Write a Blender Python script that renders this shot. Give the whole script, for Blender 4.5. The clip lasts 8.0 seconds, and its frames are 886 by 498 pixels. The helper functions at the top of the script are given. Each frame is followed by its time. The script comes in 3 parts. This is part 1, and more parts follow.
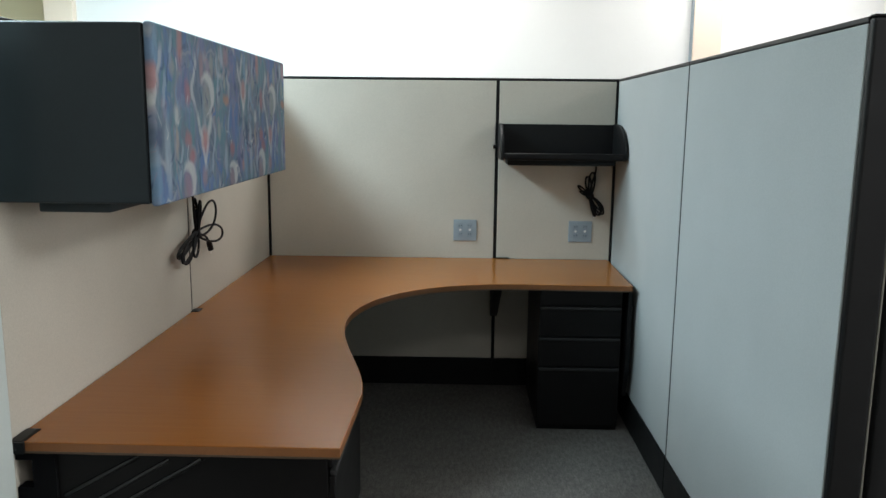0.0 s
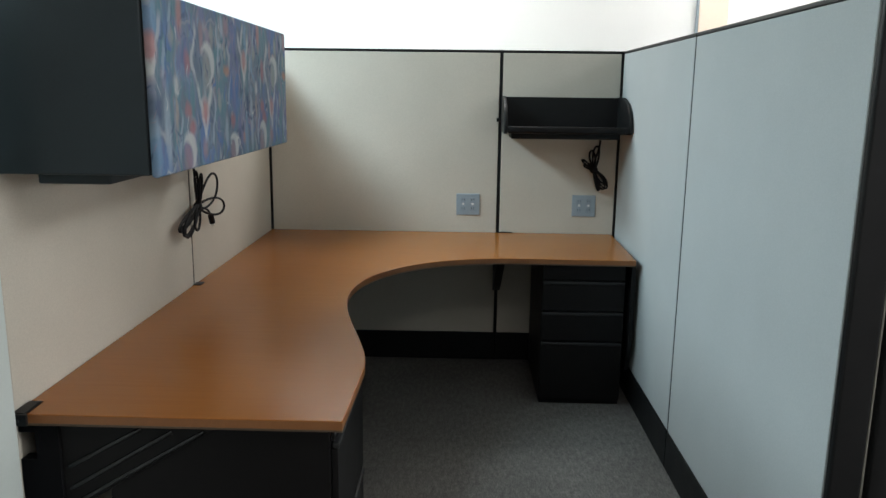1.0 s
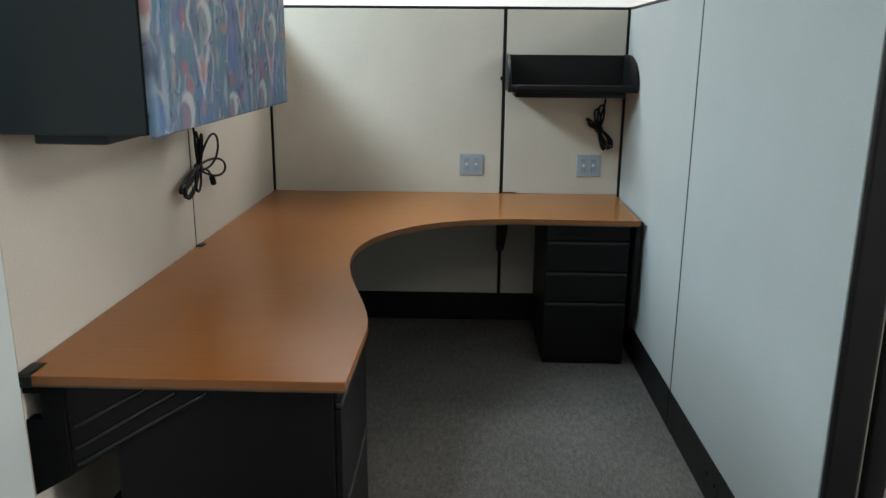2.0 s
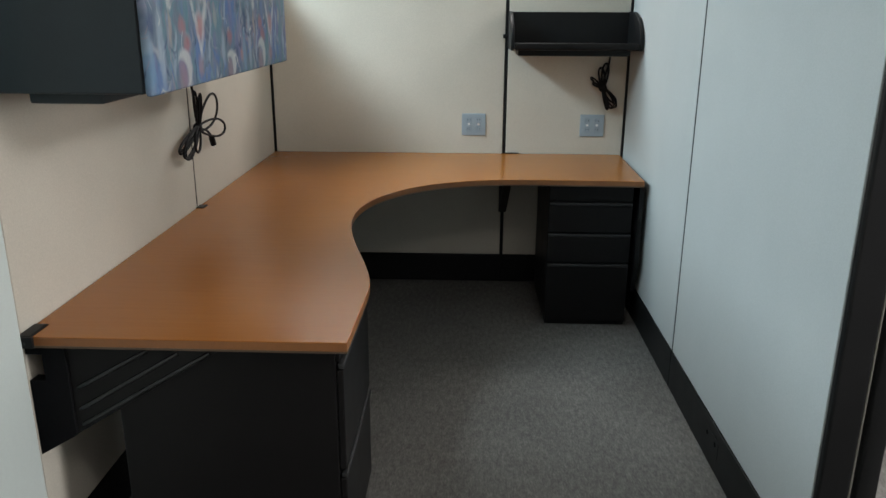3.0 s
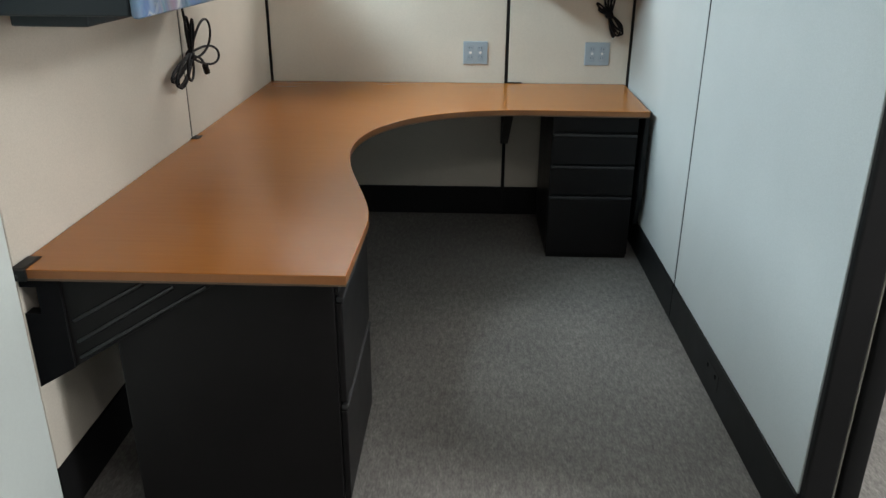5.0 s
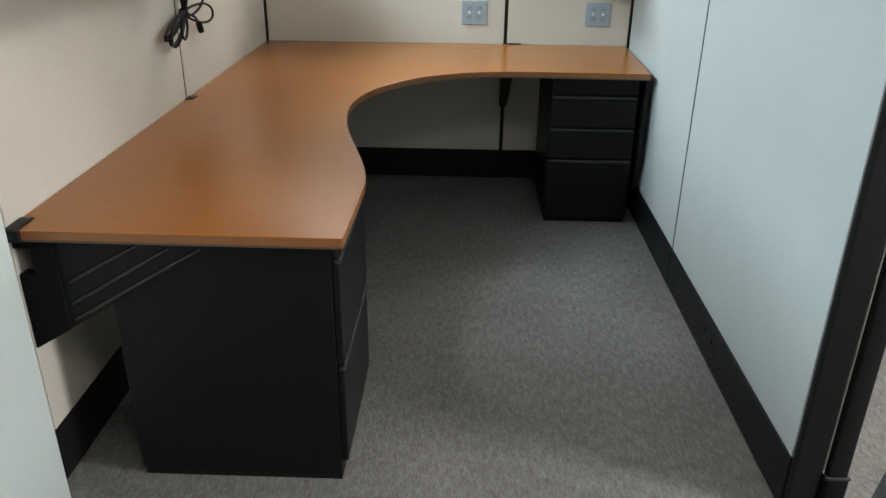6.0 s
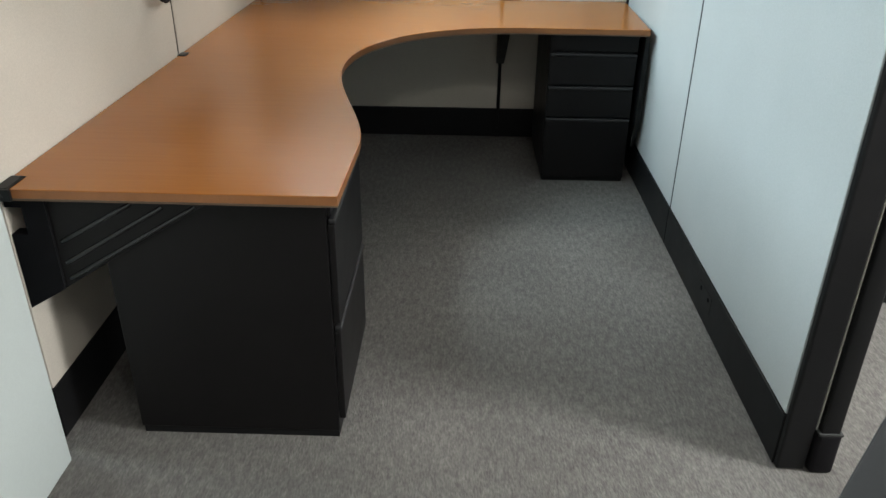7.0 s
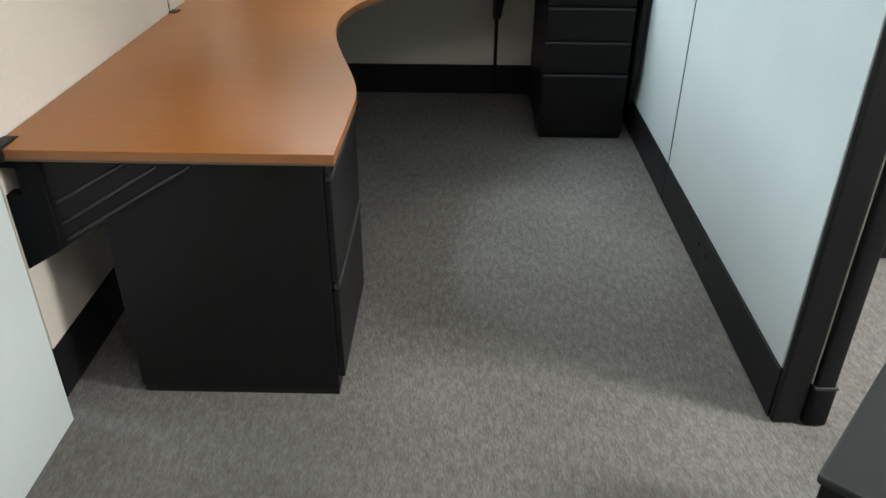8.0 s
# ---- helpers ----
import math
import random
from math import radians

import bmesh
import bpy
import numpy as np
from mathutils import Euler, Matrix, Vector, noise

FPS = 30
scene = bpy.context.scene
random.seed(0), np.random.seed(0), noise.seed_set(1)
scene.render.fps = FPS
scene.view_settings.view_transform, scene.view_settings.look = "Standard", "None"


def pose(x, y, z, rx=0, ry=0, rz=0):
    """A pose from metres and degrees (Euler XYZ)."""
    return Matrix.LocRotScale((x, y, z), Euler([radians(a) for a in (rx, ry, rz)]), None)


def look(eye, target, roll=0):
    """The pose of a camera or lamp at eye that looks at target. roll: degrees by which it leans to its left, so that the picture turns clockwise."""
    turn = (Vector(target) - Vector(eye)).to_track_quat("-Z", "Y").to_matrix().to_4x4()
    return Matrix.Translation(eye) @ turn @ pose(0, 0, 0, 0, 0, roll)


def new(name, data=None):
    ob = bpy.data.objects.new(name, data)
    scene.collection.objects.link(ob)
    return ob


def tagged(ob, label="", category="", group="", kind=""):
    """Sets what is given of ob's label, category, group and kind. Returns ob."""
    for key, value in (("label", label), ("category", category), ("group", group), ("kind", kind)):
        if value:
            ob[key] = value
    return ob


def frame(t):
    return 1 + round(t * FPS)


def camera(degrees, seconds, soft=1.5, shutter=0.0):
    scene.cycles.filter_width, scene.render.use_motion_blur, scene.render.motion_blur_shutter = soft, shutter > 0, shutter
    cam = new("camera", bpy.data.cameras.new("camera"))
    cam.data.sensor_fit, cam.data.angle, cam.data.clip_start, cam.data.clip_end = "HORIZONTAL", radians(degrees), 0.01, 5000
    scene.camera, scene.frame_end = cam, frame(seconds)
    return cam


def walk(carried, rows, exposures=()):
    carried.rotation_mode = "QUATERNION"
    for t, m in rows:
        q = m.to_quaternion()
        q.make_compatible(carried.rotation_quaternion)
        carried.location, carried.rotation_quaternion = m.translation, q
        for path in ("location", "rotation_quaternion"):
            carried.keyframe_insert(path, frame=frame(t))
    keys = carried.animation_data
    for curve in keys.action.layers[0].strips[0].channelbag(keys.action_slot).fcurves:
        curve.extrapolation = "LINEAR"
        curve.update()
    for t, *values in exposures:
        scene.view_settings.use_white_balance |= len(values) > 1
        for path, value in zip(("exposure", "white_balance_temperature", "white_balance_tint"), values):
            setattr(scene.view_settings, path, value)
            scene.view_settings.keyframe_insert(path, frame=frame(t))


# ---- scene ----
cam = camera(59.8, 8.0)
PATH = [
    (0, (1.02, -4.105, 1.457), (0.982, -2.133, 1.125), 0.6),
    (0.5, (1.018, -4.096, 1.451), (0.979, -2.13, 1.089), 0.7),
    (1, (1.018, -4.09, 1.45), (0.975, -2.13, 1.054), 0.7),
    (1.5, (1.02, -4.079, 1.448), (0.972, -2.129, 1.004), 0.6),
    (3, (1.024, -4.059, 1.438), (0.966, -2.149, 0.848), 0.3),
    (3.5, (1.026, -4.048, 1.434), (0.966, -2.151, 0.803), 0.3),
    (4, (1.028, -4.043, 1.431), (0.966, -2.159, 0.763), 0.2),
    (4.5, (1.026, -4.031, 1.425), (0.965, -2.163, 0.715), 0.2),
    (6, (1.022, -4.006, 1.412), (0.974, -2.191, 0.574), 0.7),
    (6.5, (1.024, -4.002, 1.407), (0.98, -2.209, 0.522), 0.7),
    (7, (1.026, -3.997, 1.401), (0.986, -2.226, 0.472), 0.7),
    (7.5, (1.026, -3.995, 1.398), (0.991, -2.251, 0.42), 0.5),
    (8, (1.025, -3.994, 1.395), (0.994, -2.274, 0.375), 0.4),
]
EXPOSURES = [(0, -0.49, 6250, 12), (1.5, -0.44, 6290, 13), (3.5, -0.20, 6360, 14), (4.5, -0.06, 6360, 14), (6.5, 0.22, 6340, 13), (8, 0.43, 6380, 13)]
walk(cam, [(t, look(eye, target, roll)) for t, eye, target, roll in PATH], EXPOSURES)

# ---- world and light ----
world = bpy.data.worlds.new("world")
scene.world = world
world.use_nodes = True
wn = world.node_tree.nodes
sky = wn.new("ShaderNodeTexSky")
sky.sky_type, sky.sun_disc = "NISHITA", False
sky.sun_elevation, sky.sun_rotation = radians(40), radians(120)
world.node_tree.links.new(sky.outputs[0], wn["Background"].inputs[0])
wn["Background"].inputs[1].default_value = 0.1

CEILING = 2.75


def area(name, m, sx, sy, watts, colour):
    lamp = bpy.data.lights.new(name, "AREA")
    lamp.shape, lamp.size, lamp.size_y, lamp.energy, lamp.color = "RECTANGLE", sx, sy, watts, colour
    ob = new(name, lamp)
    ob.matrix_world = m
    return ob


WARM_TUBE = (0.98, 0.97, 0.92)
COOL_TUBE = (0.72, 0.94, 1.0)
NEUTRAL_TUBE = (0.93, 0.98, 0.95)
LOW_DAYLIGHT = (0.99, 0.98, 0.92)
# the ceiling lights: x, y, half lengths in x and y, watts, colour
# the 12 W light is an unseen addition that brightens the bin's near side
TROFFERS = [(0.75, 0.62, 0.61, 0.305, 24, WARM_TUBE), (2.95, 0.62, 0.61, 0.305, 29, WARM_TUBE), (-0.68, -0.24, 0.305, 0.61, 84, COOL_TUBE),
            (-0.92, -1.80, 0.305, 0.61, 104, COOL_TUBE), (1.6, -4.1, 0.61, 0.305, 12, WARM_TUBE), (4.0, -3.3, 0.61, 0.305, 110, NEUTRAL_TUBE)]
for tx, ty, hx, hy, tw, tint in TROFFERS:
    area("tube_light", pose(tx, ty, CEILING - 0.03), 2 * hx - 0.06, 2 * hy - 0.06, tw, tint)
# daylight in the opening of the side window
WIN_Y0, WIN_Y1, WIN_Z0, WIN_Z1 = -4.26, -3.30, 1.05, 2.35
area("window_light", look((5.19, (WIN_Y0 + WIN_Y1) / 2, (WIN_Z0 + WIN_Z1) / 2), (0, (WIN_Y0 + WIN_Y1) / 2, 1.2)), 0.92, 1.2, 60, LOW_DAYLIGHT)


# ---- materials ----
def material(name, colour, rough=0.5, metal=0.0, spread=0.12, scale=6.0, grain=400.0, bump=0.1, depth=0.002, stretch=(1, 1, 1), coat=0.0, tint=None, spec=0.5):
    """A surface with slow stains and a fine grain, both in colour and relief."""
    m = bpy.data.materials.new(name)
    m.use_nodes = True
    n, l = m.node_tree.nodes, m.node_tree.links
    b = n["Principled BSDF"]
    b.inputs["Metallic"].default_value = metal
    b.inputs["Specular IOR Level"].default_value = spec
    b.inputs["Coat Weight"].default_value = coat
    b.inputs["Coat Roughness"].default_value = 0.15
    tc = n.new("ShaderNodeTexCoord")
    mp = n.new("ShaderNodeMapping")
    mp.inputs["Scale"].default_value = stretch
    l.new(tc.outputs["Object"], mp.inputs[0])
    big = n.new("ShaderNodeTexNoise")
    big.inputs["Scale"].default_value, big.inputs["Detail"].default_value = scale, 5
    l.new(mp.outputs[0], big.inputs[0])
    fine = n.new("ShaderNodeTexNoise")
    fine.inputs["Scale"].default_value, fine.inputs["Detail"].default_value = grain, 3
    l.new(mp.outputs[0], fine.inputs[0])
    mix = n.new("ShaderNodeMath")
    mix.operation = "MULTIPLY_ADD"
    mix.inputs[1].default_value = 0.55
    l.new(fine.outputs[0], mix.inputs[0])
    half = n.new("ShaderNodeMath")
    half.operation = "MULTIPLY"
    half.inputs[1].default_value = 0.45
    l.new(big.outputs[0], half.inputs[0])
    l.new(half.outputs[0], mix.inputs[2])
    ramp = n.new("ShaderNodeValToRGB")
    low = tuple(c * (1 - spread) for c in colour)
    high = tint or tuple(min(1, c * (1 + spread)) for c in colour)
    ramp.color_ramp.elements[0].position, ramp.color_ramp.elements[1].position = 0.32, 0.68
    ramp.color_ramp.elements[0].color, ramp.color_ramp.elements[1].color = (*low, 1), (*high, 1)
    l.new(mix.outputs[0], ramp.inputs[0])
    l.new(ramp.outputs[0], b.inputs["Base Color"])
    rr = n.new("ShaderNodeMapRange")
    rr.inputs["To Min"].default_value, rr.inputs["To Max"].default_value = rough * 0.85, min(1, rough * 1.15)
    l.new(big.outputs[0], rr.inputs[0])
    l.new(rr.outputs[0], b.inputs["Roughness"])
    bp = n.new("ShaderNodeBump")
    bp.inputs["Strength"].default_value, bp.inputs["Distance"].default_value = bump, depth
    l.new(fine.outputs[0], bp.inputs["Height"])
    l.new(bp.outputs[0], b.inputs["Normal"])
    return m


OATMEAL = material("oatmeal_fabric", (0.572, 0.526, 0.452), 0.95, spread=0.08, scale=3, grain=230, bump=0.42, depth=0.0015, spec=0.2)
# copy of the oatmeal fabric with the right panels' cool light in its colour
COOL_LIT_OATMEAL = material("cool_lit_fabric", (0.438, 0.460, 0.456), 0.95, spread=0.06, scale=3, grain=260, bump=0.35, depth=0.0015, spec=0.2)
BLACK_TRIM = material("black_trim", (0.0088, 0.0088, 0.0092), 0.45, spec=0.22, spread=0.2, scale=12, grain=500, bump=0.08)
CHARCOAL = material("charcoal_metal", (0.0074, 0.0067, 0.0068), 0.42, spec=0.18, spread=0.18, scale=9, grain=700, bump=0.12, depth=0.0006)
# charcoal again, made bluer and lighter for the cool light on the bin
COOL_LIT_CHARCOAL = material("cool_lit_charcoal_steel", (0.0205, 0.029, 0.034), 0.45, spread=0.15, scale=7, grain=700, bump=0.12, depth=0.0006, spec=0.35)
CHARCOAL_LIP = material("charcoal_lip", (0.011, 0.011, 0.0118), 0.50, spread=0.15, scale=15, grain=600, bump=0.08)
RIB_HIGHLIGHT_STEEL = material("rib_highlight_steel", (0.010, 0.0105, 0.0115), 0.26, spec=0.6, spread=0.18, scale=9, grain=700, bump=0.10, depth=0.0006)
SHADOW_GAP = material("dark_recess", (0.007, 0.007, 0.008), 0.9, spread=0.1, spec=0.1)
EDGE_BAND = material("edge_band", (0.235, 0.092, 0.028), 0.42, spread=0.1, scale=5, grain=90, bump=0.05, stretch=(6, 6, 1))
PAINT = material("white_wall_paint", (0.80, 0.79, 0.77), 0.8, spread=0.03, scale=2, grain=180, bump=0.12, depth=0.001)
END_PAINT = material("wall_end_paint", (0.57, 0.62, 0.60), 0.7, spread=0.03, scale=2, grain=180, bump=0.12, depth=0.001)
CREAM = material("cream_wall_paint", (0.74, 0.66, 0.46), 0.8, spread=0.03, scale=2, grain=180, bump=0.12, depth=0.001)
PEACH = material("peach_column_paint", (0.80, 0.66, 0.54), 0.8, spread=0.03, scale=2, grain=180, bump=0.12, depth=0.001)
CEILING_TILE = material("ceiling_tile", (0.76, 0.75, 0.72), 0.95, spread=0.08, scale=8, grain=150, bump=0.5, depth=0.003)
PLATE = material("grey_plate", (0.31, 0.37, 0.42), 0.4, spread=0.08, scale=30, grain=300, bump=0.03)
SOCKET = material("grey_socket", (0.28, 0.34, 0.39), 0.4, spread=0.08, scale=30, grain=300, bump=0.03)
STEEL = material("bright_screw", (0.82, 0.82, 0.80), 0.35, metal=0.3, spread=0.05)
RUBBER = material("black_rubber", (0.0065, 0.0058, 0.0070), 0.6, spec=0.14, spread=0.2, scale=40, grain=600, bump=0.05)
GREY_TOP = material("dark_grey_steel", (0.013, 0.0138, 0.0145), 0.45, spread=0.22, scale=14, grain=500, bump=0.15)
WORN = material("worn_grey", (0.020, 0.020, 0.020), 0.6, spread=0.75, scale=60, grain=400, bump=0.3)
BACKING = material("dark_backing", (0.10, 0.068, 0.042), 0.7, spread=0.15)
PALE_STRIP = material("pale_strip", (0.36, 0.35, 0.30), 0.7, spread=0.1)


def laminate(name):
    """Wood-print laminate: long faint grain along one way, fine pores, a satin finish."""
    m = bpy.data.materials.new(name)
    m.use_nodes = True
    n, l = m.node_tree.nodes, m.node_tree.links
    b = n["Principled BSDF"]
    b.inputs["Specular IOR Level"].default_value = 0.30
    tc = n.new("ShaderNodeTexCoord")
    mp = n.new("ShaderNodeMapping")
    mp.inputs["Scale"].default_value = (2.2, 45, 1)
    l.new(tc.outputs["Object"], mp.inputs[0])
    g = n.new("ShaderNodeTexNoise")
    g.inputs["Scale"].default_value, g.inputs["Detail"].default_value, g.inputs["Distortion"].default_value = 1.6, 6, 0.4
    l.new(mp.outputs[0], g.inputs[0])
    p = n.new("ShaderNodeTexNoise")
    p.inputs["Scale"].default_value, p.inputs["Detail"].default_value = 7, 4
    l.new(mp.outputs[0], p.inputs[0])
    big = n.new("ShaderNodeTexNoise")
    big.inputs["Scale"].default_value = 1.7
    l.new(tc.outputs["Object"], big.inputs[0])
    a = n.new("ShaderNodeMix")
    a.inputs[0].default_value = 0.35
    l.new(g.outputs[0], a.inputs[2])
    l.new(p.outputs[0], a.inputs[3])
    a2 = n.new("ShaderNodeMix")
    a2.inputs[0].default_value = 0.3
    l.new(a.outputs[0], a2.inputs[2])
    l.new(big.outputs[0], a2.inputs[3])
    r = n.new("ShaderNodeValToRGB")
    r.color_ramp.elements[0].position, r.color_ramp.elements[1].position = 0.3, 0.7
    r.color_ramp.elements[0].color = (0.304, 0.105, 0.0215, 1)
    r.color_ramp.elements[1].color = (0.350, 0.129, 0.0266, 1)
    l.new(a2.outputs[0], r.inputs[0])
    l.new(r.outputs[0], b.inputs["Base Color"])
    rr = n.new("ShaderNodeMapRange")
    rr.inputs["To Min"].default_value, rr.inputs["To Max"].default_value = 0.19, 0.25
    l.new(big.outputs[0], rr.inputs[0])
    l.new(rr.outputs[0], b.inputs["Roughness"])
    bp = n.new("ShaderNodeBump")
    bp.inputs["Strength"].default_value, bp.inputs["Distance"].default_value = 0.02, 0.0004
    l.new(p.outputs[0], bp.inputs["Height"])
    l.new(bp.outputs[0], b.inputs["Normal"])
    return m


def carpet_material(name):
    """Loop-pile carpet: grey-brown yarns flecked light and dark, in rows along y."""
    m = bpy.data.materials.new(name)
    m.use_nodes = True
    n, l = m.node_tree.nodes, m.node_tree.links
    b = n["Principled BSDF"]
    b.inputs["Roughness"].default_value, b.inputs["Specular IOR Level"].default_value = 0.95, 0.15
    b.inputs["Sheen Weight"].default_value = 0.02
    tc = n.new("ShaderNodeTexCoord")
    mp = n.new("ShaderNodeMapping")
    mp.inputs["Scale"].default_value = (1.0, 0.33, 1)
    l.new(tc.outputs["Object"], mp.inputs[0])
    fleck = n.new("ShaderNodeTexNoise")
    fleck.inputs["Scale"].default_value, fleck.inputs["Detail"].default_value = 185, 4
    l.new(mp.outputs[0], fleck.inputs[0])
    patch = n.new("ShaderNodeTexNoise")
    patch.inputs["Scale"].default_value, patch.inputs["Detail"].default_value = 66, 4
    l.new(mp.outputs[0], patch.inputs[0])
    wear = n.new("ShaderNodeTexNoise")
    wear.inputs["Scale"].default_value, wear.inputs["Detail"].default_value = 2.2, 3
    l.new(tc.outputs["Object"], wear.inputs[0])
    a = n.new("ShaderNodeMix")
    a.inputs[0].default_value = 0.48
    l.new(fleck.outputs[0], a.inputs[2])
    l.new(patch.outputs[0], a.inputs[3])
    a2 = n.new("ShaderNodeMix")
    a2.inputs[0].default_value = 0.22
    l.new(a.outputs[0], a2.inputs[2])
    l.new(wear.outputs[0], a2.inputs[3])
    r = n.new("ShaderNodeValToRGB")
    e = r.color_ramp.elements
    e[0].position, e[1].position = 0.34, 0.66
    e[0].color, e[1].color = (0.088, 0.082, 0.076, 1), (0.219, 0.206, 0.190, 1)
    mid = e.new(0.5)
    mid.color = (0.144, 0.135, 0.125, 1)
    l.new(a2.outputs[0], r.inputs[0])
    l.new(r.outputs[0], b.inputs["Base Color"])
    loops = n.new("ShaderNodeTexVoronoi")
    loops.inputs["Scale"].default_value = 210
    l.new(mp.outputs[0], loops.inputs[0])
    bp = n.new("ShaderNodeBump")
    bp.inputs["Strength"].default_value, bp.inputs["Distance"].default_value = 0.5, 0.003
    l.new(loops.outputs[0], bp.inputs["Height"])
    l.new(bp.outputs[0], b.inputs["Normal"])
    return m


def print_material(name):
    """Printed upholstery: wavy upright strokes and petals in blue, slate, cream, coral and violet."""
    m = bpy.data.materials.new(name)
    m.use_nodes = True
    n, l = m.node_tree.nodes, m.node_tree.links
    b = n["Principled BSDF"]
    b.inputs["Roughness"].default_value, b.inputs["Specular IOR Level"].default_value = 0.9, 0.2
    tc = n.new("ShaderNodeTexCoord")

    def warped(scale, amount, offset):
        mp = n.new("ShaderNodeMapping")
        mp.inputs["Location"].default_value = offset
        l.new(tc.outputs["Object"], mp.inputs[0])
        w = n.new("ShaderNodeTexNoise")
        w.inputs["Scale"].default_value, w.inputs["Detail"].default_value = 9.0, 2
        l.new(mp.outputs[0], w.inputs[0])
        s = n.new("ShaderNodeVectorMath")
        s.operation = "MULTIPLY_ADD"
        s.inputs[1].default_value = (0, amount, amount * 0.5)
        l.new(w.outputs["Color"], s.inputs[0])
        l.new(mp.outputs[0], s.inputs[2])
        q = n.new("ShaderNodeVectorMath")
        q.operation = "MULTIPLY"
        q.inputs[1].default_value = (0.0, scale[0], scale[1])
        l.new(s.outputs[0], q.inputs[0])
        return q.outputs[0]

    def colours(value, stops):
        r = n.new("ShaderNodeValToRGB")
        r.color_ramp.interpolation = "CONSTANT"
        e = r.color_ramp.elements
        e[0].position, e[0].color = stops[0][0], (*stops[0][1], 1)
        e[1].position, e[1].color = stops[1][0], (*stops[1][1], 1)
        for at, c in stops[2:]:
            e.new(at).color = (*c, 1)
        l.new(value, r.inputs[0])
        return r.outputs[0]

    def layer(below, vec, stops, size, soft, chance):
        v = n.new("ShaderNodeTexVoronoi")
        v.inputs["Scale"].default_value = 1.0
        l.new(vec, v.inputs[0])
        sep = n.new("ShaderNodeSeparateColor")
        l.new(v.outputs["Color"], sep.inputs[0])
        col = colours(sep.outputs[0], stops)
        near = n.new("ShaderNodeMapRange")
        near.inputs["From Min"].default_value, near.inputs["From Max"].default_value = size, size - soft
        l.new(v.outputs["Distance"], near.inputs[0])
        some = n.new("ShaderNodeMath")
        some.operation = "LESS_THAN"
        some.inputs[1].default_value = chance
        l.new(sep.outputs[1], some.inputs[0])
        both = n.new("ShaderNodeMath")
        both.operation = "MULTIPLY"
        l.new(near.outputs[0], both.inputs[0])
        l.new(some.outputs[0], both.inputs[1])
        mx = n.new("ShaderNodeMix")
        mx.data_type = "RGBA"
        l.new(both.outputs[0], mx.inputs[0])
        l.new(below, mx.inputs[6])
        l.new(col, mx.inputs[7])
        return mx.outputs[2]

    blue, slate, teal = (0.12, 0.20, 0.40), (0.17, 0.20, 0.25), (0.14, 0.25, 0.29)
    navy, violet, coral, cream = (0.05, 0.08, 0.16), (0.18, 0.18, 0.34), (0.55, 0.25, 0.22), (0.68, 0.63, 0.60)
    orange, mauve, sky_blue = (0.55, 0.24, 0.13), (0.34, 0.27, 0.33), (0.25, 0.37, 0.50)
    g = n.new("ShaderNodeTexNoise")
    g.inputs["Scale"].default_value, g.inputs["Detail"].default_value = 1.0, 3
    l.new(warped((15, 5.5), 0.12, (0, 0, 0)), g.inputs[0])
    r = n.new("ShaderNodeValToRGB")
    e = r.color_ramp.elements
    e[0].position, e[0].color = 0.30, (*blue, 1)
    e[1].position, e[1].color = 0.72, (*sky_blue, 1)
    e.new(0.44).color = (*slate, 1)
    e.new(0.54).color = (*teal, 1)
    e.new(0.62).color = (0.28, 0.27, 0.29, 1)
    l.new(g.outputs[0], r.inputs[0])
    out = r.outputs[0]
    out = layer(out, warped((13, 6), 0.20, (0, 0.3, 0.1)), [(0, blue), (0.22, violet), (0.36, (0.30, 0.31, 0.34)), (0.55, teal), (0.78, slate)], 0.66, 0.40, 0.92)
    out = layer(out, warped((16, 8), 0.24, (0, 1.3, 2.1)), [(0, mauve), (0.30, sky_blue), (0.6, violet), (0.8, teal)], 0.50, 0.32, 0.80)
    out = layer(out, warped((22, 10), 0.26, (0, 4.3, 5.1)), [(0, (0.40, 0.40, 0.43)), (0.4, sky_blue), (0.7, slate)], 0.46, 0.30, 0.60)
    out = layer(out, warped((40, 15), 0.30, (0, 7.7, 3.2)), [(0, navy), (0.25, sky_blue), (0.45, teal), (0.65, (0.36, 0.35, 0.38)), (0.85, blue)], 0.52, 0.46, 0.60)
    # the motif, which repeats every 0.685 m along the door
    sep = n.new("ShaderNodeSeparateXYZ")
    jitter = n.new("ShaderNodeTexNoise")
    jitter.inputs["Scale"].default_value, jitter.inputs["Detail"].default_value = 30.0, 3
    l.new(tc.outputs["Object"], jitter.inputs[0])
    shaken = n.new("ShaderNodeVectorMath")
    shaken.operation = "MULTIPLY_ADD"
    shaken.inputs[1].default_value = (0, 0.020, 0.020)
    l.new(jitter.outputs["Color"], shaken.inputs[0])
    l.new(tc.outputs["Object"], shaken.inputs[2])
    l.new(shaken.outputs[0], sep.inputs[0])

    def calc(op, a, c=0.0):
        q = n.new("ShaderNodeMath")
        q.operation = op
        for k, v in enumerate((a, c)):
            if isinstance(v, (int, float)):
                q.inputs[k].default_value = v
            else:
                l.new(v, q.inputs[k])
        return q.outputs[0]

    u = calc("MULTIPLY", calc("FRACT", calc("DIVIDE", calc("ADD", sep.outputs[1], 0.69), 0.685)), 0.685)
    v = calc("ADD", sep.outputs[2], -0.010)
    at = n.new("ShaderNodeCombineXYZ")
    l.new(u, at.inputs[0])
    l.new(v, at.inputs[1])

    def ramped(value, lo, hi):
        q = n.new("ShaderNodeMapRange")
        q.inputs["From Min"].default_value, q.inputs["From Max"].default_value = lo, hi
        l.new(value, q.inputs[0])
